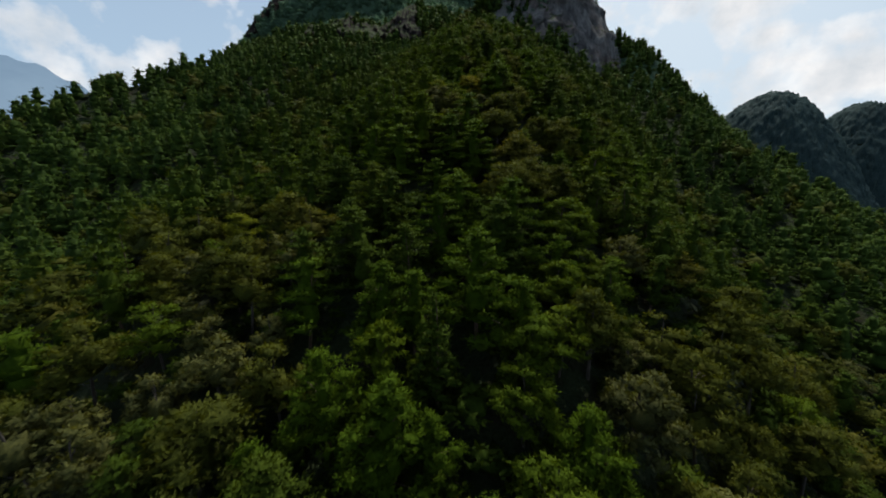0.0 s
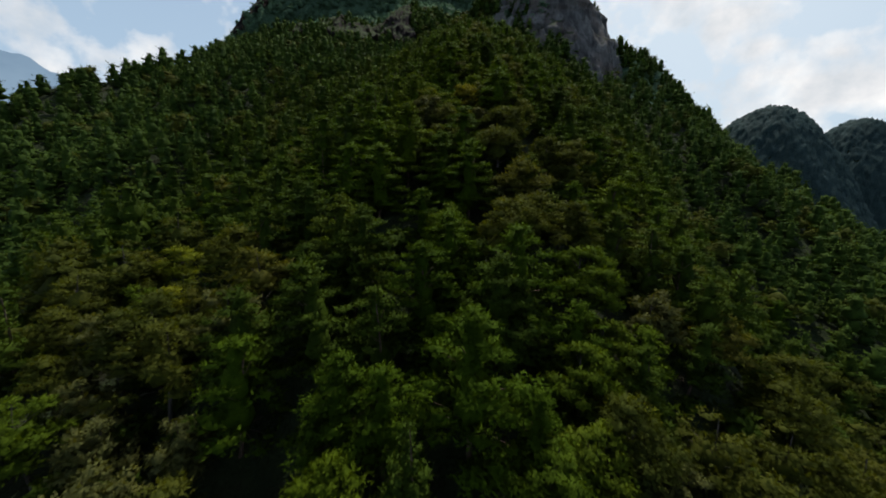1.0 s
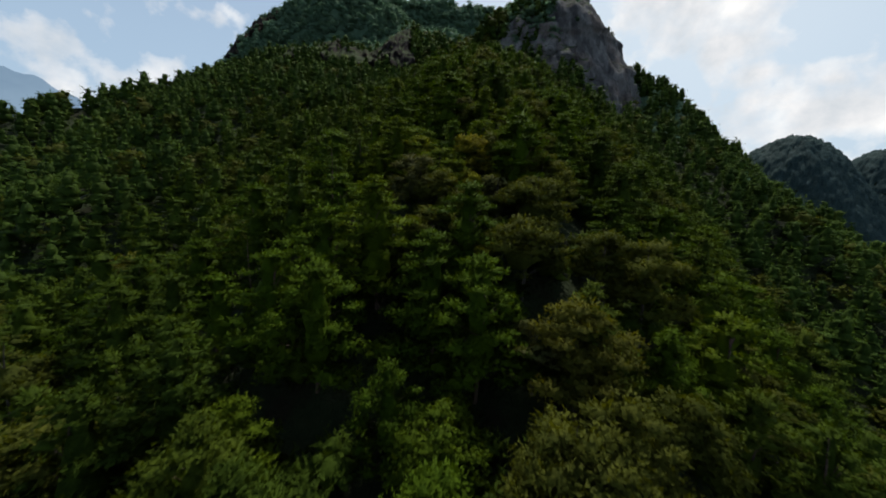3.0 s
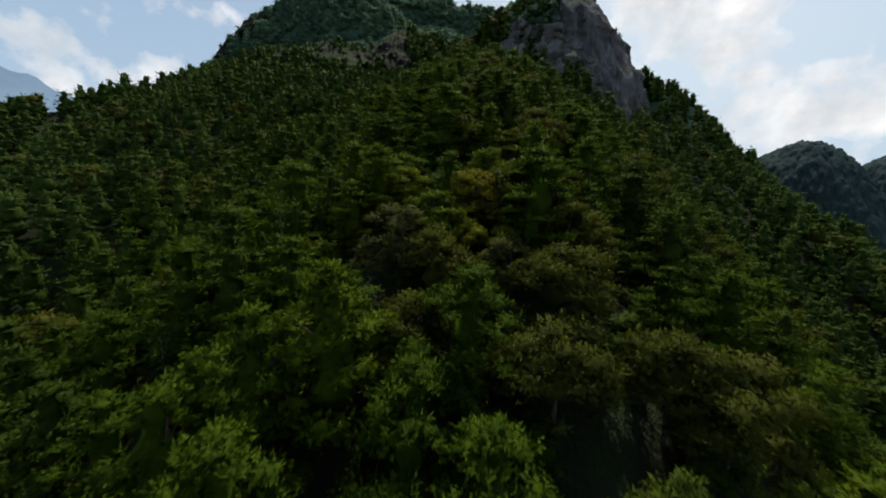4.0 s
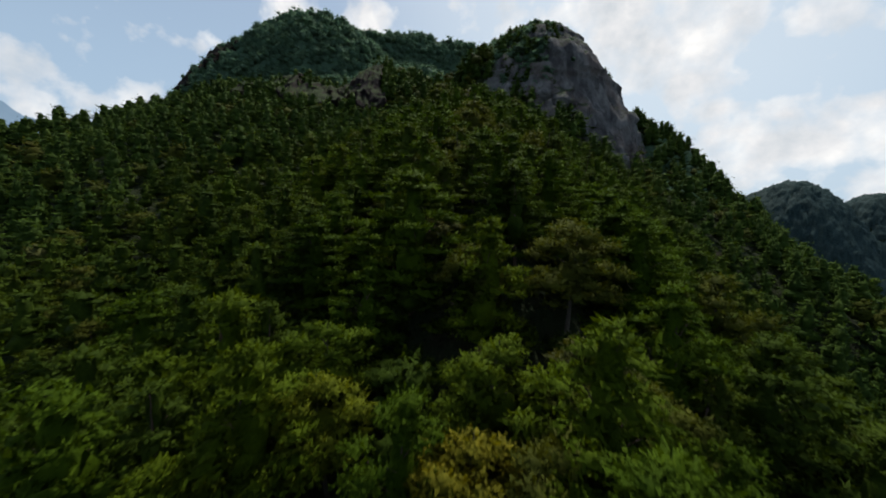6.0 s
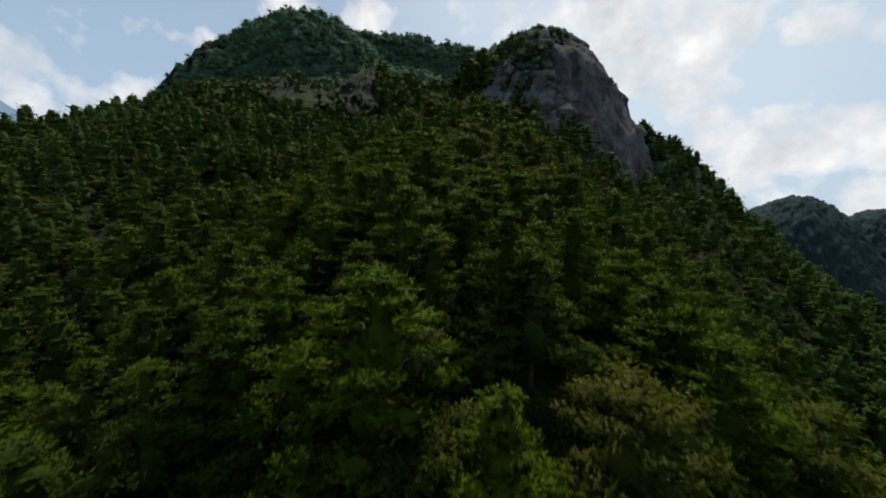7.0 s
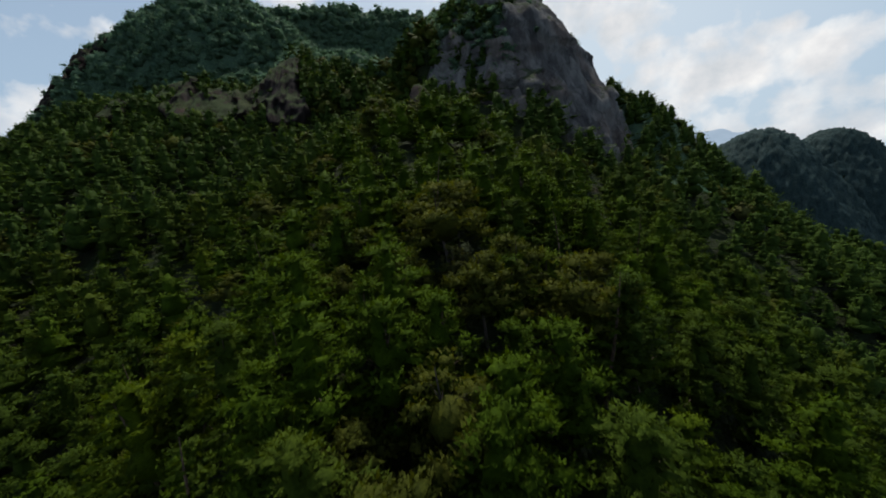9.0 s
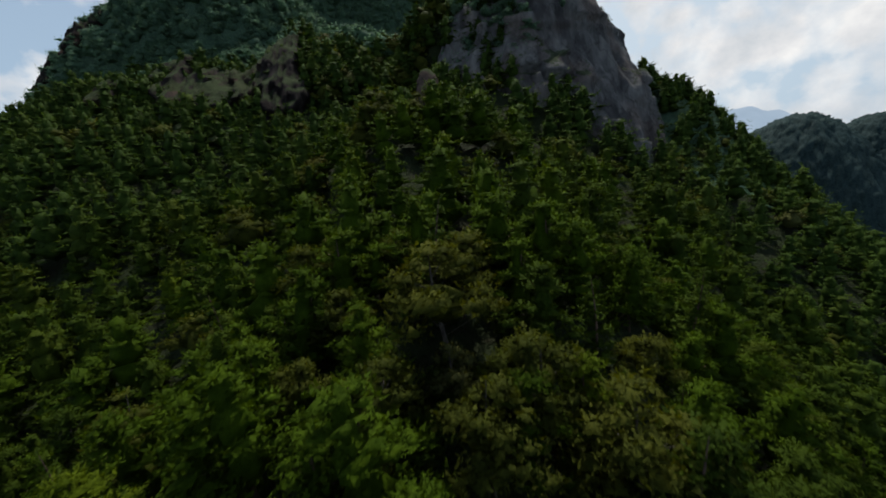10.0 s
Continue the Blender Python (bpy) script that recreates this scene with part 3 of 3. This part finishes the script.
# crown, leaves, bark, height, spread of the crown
KINDS = {"red_pine": (pine_crown, SUNLIT_NEEDLES, PINE_BARK, 9.1, 3.5), "pine": (pine_crown, SHADED_NEEDLES, PINE_BARK, 9.3, 3.3), "oak": (leafy_crown, OAK, BARK, 8.2, 3.5),
         "pale": (leafy_crown, PALE, BARK, 7.6, 3.0), "gold": (leafy_crown, GOLD, BARK, 7.6, 3.0), "lime": (leafy_crown, LIME, BARK, 8.0, 3.1),
         "fir": (spire_crown, SHADED_NEEDLES, PINE_BARK, 10.0, 2.7)}
LABELS = {"red_pine": ("red_pine_tree", "red pine with layered needle pads, needles toned as sunlit", "pine tree"),
          "pine": ("pine_tree", "pine tree with layered needle pads, needles toned as shaded", "pine tree"),
          "oak": ("oak_tree", "olive green broadleaf tree with a lumpy crown", "oak tree"),
          "pale": ("pale_leaved_tree", "broadleaf tree with pale silvery leaves in the forest", "tree"),
          "gold": ("yellowing_tree", "broadleaf tree with yellowing golden green leaves", "tree"),
          "lime": ("young_maple_tree", "bright green leafy tree among pines", "maple tree"),
          "fir": ("fir_tree", "dark pointed conifer with drooping tiers of boughs", "fir tree")}
WOODS = {"red_pine": "red pines", "pine": "dark pines", "oak": "broadleaf trees", "pale": "pale trees", "gold": "yellowing trees", "lime": "bright green trees", "fir": "pointed firs"}


def tree_model(kind, seed, detail=PLAIN, foliage=None):
    """One tree with its parts, to be copied."""
    make, leaf, bark, tall, wide = KINDS[kind]
    rng = np.random.RandomState(seed)
    name, label, category = LABELS[kind]
    root = tagged(new(name), label, category, "trees of the spur")
    v, t, f, b, hub = make(rng, tall, wide, detail)
    link_mesh("crown", v, t, foliage or leaf, root, normals=f, loose=b)
    wv, wf = wood(rng, tall, hub)
    link_mesh("trunk", wv, wf, bark, root)
    return root


def scatter(x0, x1, y0, y1, pitch, rng):
    """Uneven places about a pitch apart."""
    xs, ys = np.arange(x0, x1, pitch), np.arange(y0, y1, pitch * 0.87)
    gx, gy = np.meshgrid(xs, ys)
    gx = gx + (np.arange(len(ys)) % 2)[:, None] * pitch / 2
    gx = gx + rng.uniform(-0.38, 0.38, gx.shape) * pitch
    gy = gy + rng.uniform(-0.38, 0.38, gy.shape) * pitch
    return gx.ravel(), gy.ravel()


def kind_at(x, y, u):
    """Which tree grows where: red pine in the sunlit tone and broadleaf on the spur, pines in the shaded tone on the
    flanks, in patches.
    """
    low = 1 - step(42, 70, y)
    p = 0.80 - 0.56 * low * np.maximum(step(0, 14, x), step(-10, -24, x)) + 0.20 * waves(x, y, 34, 8)
    q = waves(x, y, 26, 9)
    v = (u * 7.31) % 1
    w = (u * 53.17) % 1
    d = x - spine(y)
    crown = np.exp(-(d / np.where(d < 0, 22, 20)) ** 2)
    p = p + 0.14 * (1 - crown) * (1 - low)
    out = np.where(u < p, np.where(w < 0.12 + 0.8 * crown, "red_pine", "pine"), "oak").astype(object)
    leafy = u >= p
    out[leafy & (v < 0.05 + 0.30 * low * (q > 0.0) * (crown > 0.1))] = "pale"
    out[leafy & (v > 0.93) & (x < -14) & (y < 70)] = "gold"
    out[leafy & (v > 0.78) & (v < 0.965) & (w < (0.25 + 0.6 * crown) * (1 - 0.7 * step(80, 90, y)))] = "lime"
    out[~leafy & (v < 0.05)] = "fir"
    return out


NEAR = (-36, 42, 9, 130)


def is_near(x, y):
    return (x > NEAR[0] + 0.10 * (y - 60)) & (x < NEAR[1]) & (y > NEAR[2]) & (y < NEAR[3])


# trees that stand out: place, kind, size
CHOSEN = [(-29.7, 53.7, "gold", 1.0), (-26.5, 57.5, "gold", 0.75), (21.7, 43.3, "pale", 1.05), (25.0, 45.5, "pale", 0.8), (8.0, 53.0, "pale", 0.7),
          (-20.0, 29.1, "pale", 1.0), (-23.5, 26.7, "pale", 0.9), (-16.5, 32.5, "pale", 0.8), (-4.0, 21.6, "red_pine", 1.15), (-8.5, 24.5, "red_pine", 1.1),
          (6.1, 24.1, "lime", 0.9), (11.5, 34.1, "lime", 1.0), (14.2, 33.0, "gold", 0.8), (5.2, 73.2, "gold", 1.0), (2.0, 70.5, "lime", 0.9), (6.9, 65.4, "pale", 0.95),
          (11.7, 78.1, "pale", 0.95), (6.6, 77.0, "lime", 1.0), (-0.6, 77.5, "gold", 0.85), (-1.6, 80.5, "lime", 0.9), (-25.5, 44.8, "gold", 0.9), (10.2, 29.2, "lime", 0.9), (1.5, 56.0, "red_pine", 1.15), (10.7, 115.3, "pale", 0.6), (4.6, 88.9, "pale", 0.72), (7.5, 69.0, "gold", 0.7), (-6.4, 128.0, "fir", 1.1),
          (4.0, 70.2, "gold", 0.7), (9.6, 63.2, "oak", 0.95), (2.2, 66.4, "oak", 0.9), (5.4, 62.0, "gold", 0.6), (0.8, 62.3, "oak", 0.9), (12.5, 68.5, "oak", 0.9)]


def plant_near():
    rng = np.random.RandomState(11)
    models = {k: [tree_model(k, 100 + 7 * i + 50 * n) for i in range(4 if k in ("red_pine", "pine", "oak") else 2)] for n, k in enumerate(KINDS)}
    rich = {k: [tree_model(k, 400 + 7 * i + 50 * n, RICH) for i in range(3 if k in ("red_pine", "pine", "oak") else 1)] for n, k in enumerate(KINDS)}
    for i, group in enumerate(list(models.values()) + list(rich.values())):
        for j, ob in enumerate(group):
            ob.location = (-60 + 7 * j, -30 - 8 * i, float(ground(-60 + 7 * j, -30 - 8 * i)))
    x, y = scatter(NEAR[0] - 10, NEAR[1] + 6, NEAR[2], 90, 5.2, rng)
    x2, y2 = scatter(NEAR[0] - 10, NEAR[1] + 6, 90, NEAR[3] + 2, 4.1, rng)
    x, y = np.concatenate([x, x2]), np.concatenate([y, y2])
    keep = is_near(x, y)
    for a, b, k, s in CHOSEN:
        keep &= np.hypot(x - a, y - b) > 2.7 * s
    x, y = x[keep], y[keep]
    kinds = kind_at(x, y, rng.uniform(size=len(x)))
    places = [(a, b, k, rng.uniform(0.70, 1.22) * (1 if b < 90 else 0.84)) for a, b, k in zip(x, y, kinds)] + CHOSEN
    for a, b, k, s in places:
        # trees that the flight passes closely have finer leafage
        group = (rich if abs(a - spine(b)) < 15 and b < 98 else models)[k]
        ob = copy_thing(group[rng.randint(len(group))],
                        pose(a, b, float(ground(a, b)) - 0.15, rng.normal() * 3, rng.normal() * 3, rng.uniform(0, 360)))
        ob.scale = (s * rng.uniform(0.9, 1.2), s * rng.uniform(0.9, 1.2), s)


def forest(name, places, detail, seed, label, grow=1.0, leaves=None, conifers=None):
    """Woods too many to count: for each kind of leaf one object of many crowns."""
    rng = np.random.RandomState(seed)
    x, y = places
    z = ground(x, y)
    kinds = kind_at(x, y, rng.uniform(size=len(x)))
    kinds[(kinds == "gold") & (rng.uniform(size=len(x)) < 0.6)] = "oak"
    if leaves:
        kinds[:] = "oak"
    for k in KINDS:
        make, leaf, bark, tall, wide = KINDS[k]
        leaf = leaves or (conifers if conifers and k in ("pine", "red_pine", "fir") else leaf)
        stock = [make(rng, tall, wide * 1.08, detail) for i in range(6)]
        V, T, N, B, tone, n = [], [], [], [], [], 0
        for a, b, c in zip(x[kinds == k], y[kinds == k], z[kinds == k]):
            v, t, f, bl, _ = stock[rng.randint(6)]
            s, r = rng.uniform(0.60, 1.34) * grow, rng.uniform(0, 2 * math.pi)
            co, si = math.cos(r) * s, math.sin(r) * s
            V.append(np.stack([a + v[:, 0] * co - v[:, 1] * si, b + v[:, 0] * si + v[:, 1] * co, c + v[:, 2] * s - 0.9], 1))
            N.append(np.stack([f[:, 0] * co - f[:, 1] * si, f[:, 0] * si + f[:, 1] * co, f[:, 2] * s], 1) / s)
            B.append(bl)
            T.append(t + n)
            tone.append(np.full(len(v), rng.uniform(), np.float32))
            n += len(v)
        if V:
            ob = link_mesh(name, np.concatenate(V), np.concatenate(T), leaf, tone=np.concatenate(tone), normals=np.concatenate(N), loose=np.concatenate(B))
            tagged(ob, label + ", " + WOODS[k], "forest", kind="stuff")


def plant_undergrowth():
    """Bushes and saplings that hide the soil between the trunks on the spur."""
    rng = np.random.RandomState(18)
    x, y = scatter(NEAR[0] - 6, NEAR[1] + 4, NEAR[2], NEAR[3] + 6, 4.8, rng)
    z = ground(x, y)
    stock = [leafy_crown(rng, 2.8, 2.0, SLOPE) for i in range(6)]
    V, T, N, B, tone, n = [], [], [], [], [], 0
    for a, b, c in zip(x, y, z):
        v, t, f, bl, _ = stock[rng.randint(6)]
        s, r = rng.uniform(0.6, 1.3), rng.uniform(0, 2 * math.pi)
        co, si = math.cos(r) * s, math.sin(r) * s
        V.append(np.stack([a + v[:, 0] * co - v[:, 1] * si, b + v[:, 0] * si + v[:, 1] * co, c + v[:, 2] * s - 0.3], 1))
        N.append(np.stack([f[:, 0] * co - f[:, 1] * si, f[:, 0] * si + f[:, 1] * co, f[:, 2] * s], 1) / s)
        B.append(bl)
        T.append(t + n)
        tone.append(np.full(len(v), rng.uniform(), np.float32))
        n += len(v)
    # shade between the trunks is put into the bushes' dark needle colour
    ob = link_mesh("undergrowth", np.concatenate(V), np.concatenate(T), SHADED_NEEDLES, tone=np.concatenate(tone), normals=np.concatenate(N), loose=np.concatenate(B))
    tagged(ob, "low bushes and saplings under the trees of the spur", "undergrowth", kind="stuff")


def on_rock(x, y):
    peak = (np.hypot((x - 54) / 37, (y - 226) / 34) < 1) & ~(np.hypot((x - 32) / 25, (y - 217) / 21) < 1)
    return peak | (np.hypot(x - 17.5, (y - 177) / 1.3) < 5.5) | ((y > 205) & (x < 0) & (bare(x, canopy(x, y) - 2) > 0.5))


def thick(x, y, share):
    """The share of places that carry a tree: as many to the square metre of hillside however steep it is, few on the far sides of the heights."""
    sx, sy = (ground(x + 1.5, y) - ground(x - 1.5, y)) / 3, (ground(x, y + 1.5) - ground(x, y - 1.5)) / 3
    shown = sx * x + sy * (y - 60) + (60 - ground(x, y)) > -75
    return np.where(shown, 1.0, 0.12) * share * np.sqrt(1 + np.minimum(np.hypot(sx, sy), 3) ** 2)


def plant_far():
    rng = np.random.RandomState(12)
    x, y = scatter(-112, 112, 15, 205, 4.8, rng)
    mid = ~is_near(x, y) & ~on_rock(x, y)
    close = (x > -62) & (x < 70) & (y < 165)
    forest("flank_forest", (x[mid & close], y[mid & close]), FLANK, 13, "dense green forest on the spur's steep sides", 0.88)
    forest("slope_forest", (x[mid & ~close], y[mid & ~close]), SLOPE, 16, "dense green forest on the steep slopes", 0.9, conifers=HAZED_MIDLAND)
    x, y = scatter(-230, 225, 0, 306, 3.1, rng)
    inside = (x > -112) & (x < 112) & (y > 15) & (y < 205)
    front = y < np.maximum(crest(x), np.where(np.abs(x + 25) < 100, 300, 0)) + 12
    # as many trees to the square metre of hillside, however steep it is
    tilt = np.hypot(ground(x + 1.5, y) - ground(x - 1.5, y), ground(x, y + 1.5) - ground(x, y - 1.5)) / 3
    heights = (y > 180) & ((x > -126) | (y > 262)) & (x < 150)
    room = ~heights & (rng.uniform(size=len(x)) < 0.25 * np.sqrt(1 + np.minimum(tilt, 2.5) ** 2))
    sel = ~inside & ~on_rock(x, y) & front & room & ((y > 40) | (np.abs(x) < 70))
    low = sel
    forest("mountain_forest", (x[low], y[low]), FAR, 14, "dense dark forest on the mountainside", 0.95, conifers=HAZED_MIDLAND)
    x, y = scatter(-205, 150, 180, 350, 2.0, rng)
    keep = (x > -126) | (y > 262)
    x, y = x[keep], y[keep]
    inside = (x < 112) & (x > -112) & (y < 205)
    room = rng.uniform(size=len(x)) < thick(x, y, 0.28)
    sel = ~inside & room & (~on_rock(x, y) | ((x < 0) & (rng.uniform(size=len(x)) < 0.30)))
    high = canopy(x, y) > 97 + 6 * waves(x, y, 20, 41)
    forest("shoulder_forest", (x[sel & ~high], y[sel & ~high]), FAR, 23, "dense dark forest under the peaks", 0.84, conifers=HAZED_MIDLAND)
    x, y = x[sel & high], y[sel & high]
    forest("dome_forest", (x, y), FAR, 19, "dense forest on the rocky heights, leaves coloured blue-green for haze", 0.84, HAZED_UPLAND)

def plant_peak(models):
    """Stunted pines and shrubs on the bare peak: thick on its left shoulder, a few on the top and the ledges."""
    rng = np.random.RandomState(17)
    for j, (k, group) in enumerate(models.items()):
        group[0].location = (-72 - 6 * j, -34, float(ground(-72 - 6 * j, -34)))
    n = 0
    while n < 420:
        u, v = rng.uniform(0.45, 1.02), rng.uniform(0.45, 0.99)
        (x, y, z), _ = peak_point(u % 1, v)
        left = max(step(56, 44, x) * step(60, 70, z), 0.5 * (x < 54) * (z < 77)) if z < 104 else 0.5
        if rng.uniform() > max(left, 0.25 * (z > 84) * (waves(np.float64(x * 1.0), np.float64(z * 2.0), 30, 77) > 0.25)):
            continue
        k = ("pine", "oak", "red_pine", "lime")[rng.randint(4)]
        s = rng.uniform(0.25, 0.42) if z > 100 or x > 50 else rng.uniform(0.40, 0.72)
        ob = copy_thing(models[k][0], pose(x, y + 0.6, z - 1.2 * s - 0.6, 0, 0, rng.uniform(0, 360)))
        ob.scale = (s * 1.2, s * 1.2, s)
        tagged(ob, "stunted tree clinging to the bare granite peak", group="stunted trees on the peak")
        n += 1


def wooded_sheet(name, x0, x1, y0, y1, pitch, crown, rise, material, seed, label, lift=0.6, keep=None, rough=0.25):
    """Closed woods: the crowns of trees that stand shoulder to shoulder, each a rounded head on the hillside."""
    rng = np.random.RandomState(seed)
    xs, ys = np.arange(x0, x1, pitch), np.arange(y0, y1, pitch)
    gx, gy = np.meshgrid(xs, ys, indexing="ij")
    nx, ny = int((x1 - x0) / crown) + 3, int((y1 - y0) / crown) + 3
    jx, jy, size, tint = rng.uniform(0.1, 0.9, (nx, ny)), rng.uniform(0.1, 0.9, (nx, ny)), rng.uniform(0.55, 1.0, (nx, ny)), rng.uniform(size=(nx, ny))
    ci, cj = ((gx - x0) / crown).astype(int) + 1, ((gy - y0) / crown).astype(int) + 1
    best, tone = np.zeros(gx.shape), np.zeros(gx.shape)
    for di in (-1, 0, 1):
        for dj in (-1, 0, 1):
            i, j = ci + di, cj + dj
            px, py = x0 + (i - 1 + jx[i, j]) * crown, y0 + (j - 1 + jy[i, j]) * crown
            r = crown * 0.95 * size[i, j]
            h = rise * size[i, j] * np.sqrt(np.clip(1 - ((gx - px) ** 2 + (gy - py) ** 2) / r ** 2, 0, 1))
            tone = np.where(h > best, tint[i, j], tone)
            best = np.maximum(best, h)
    z = ground(gx, gy)
    best = best + lift
    sx, sy = (ground(gx + 2, gy) - ground(gx - 2, gy)) / 4, (ground(gx, gy + 2) - ground(gx, gy - 2)) / 4
    up = 1 / np.sqrt(1 + sx * sx + sy * sy)
    best = best * (1 - bare(gx, canopy(gx, gy) - 2) * (gx < 0)) + 0.3 * waves(gx, gy + z, 2.7, seed) + rng.normal(size=gx.shape) * rough
    if keep is not None:
        best = np.where(keep(gx, gy), best, -2.0)
    # each head leans out from the slope that it stands on
    gx, gy, z = gx - sx * up * best * 0.8, gy - sy * up * best * 0.8, z + (0.3 + 0.7 * up) * best
    ob = link_mesh(name, np.stack([gx, gy, z], -1).reshape(-1, 3), grid_faces(len(xs), len(ys)), material, tone=tone.ravel(), smooth=True)
    return tagged(ob, label, "forest", kind="stuff")


plant_near()
plant_peak({k: [tree_model(k, 300 + n, FLANK, HAZED_UPLAND if n % 2 else HAZED_MIDLAND)] for n, k in enumerate(("pine", "oak", "red_pine", "lime"))})
plant_undergrowth()
plant_far()
wooded_sheet("hill_thicket", 132, 440, 150, 410, 1.1, 2.7, 1.5, HAZY, 15, "dark woods on the hills across the valley, coloured blue-green for haze", 0.5,
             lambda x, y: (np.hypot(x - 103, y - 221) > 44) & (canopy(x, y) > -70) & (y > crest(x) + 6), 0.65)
wooded_sheet("dome_thicket", -200, 90, 261, 352, 1.4, 3.2, 1.3, HAZED_UPLAND, 20, "thick shrubs and young trees on the rocky heights")
wooded_sheet("slope_thicket", -130, 62, 214, 261, 1.4, 3.2, 1.3, HAZED_MIDLAND, 24, "thick shrubs and young trees between the cliffs")
wooded_sheet("shoulder_thicket", 88, 146, 180, 256, 1.4, 3.0, 1.3, HAZED_UPLAND, 22, "thick shrubs and young trees on the wooded shoulder", 0.5, lambda x, y: ~on_rock(x, y))
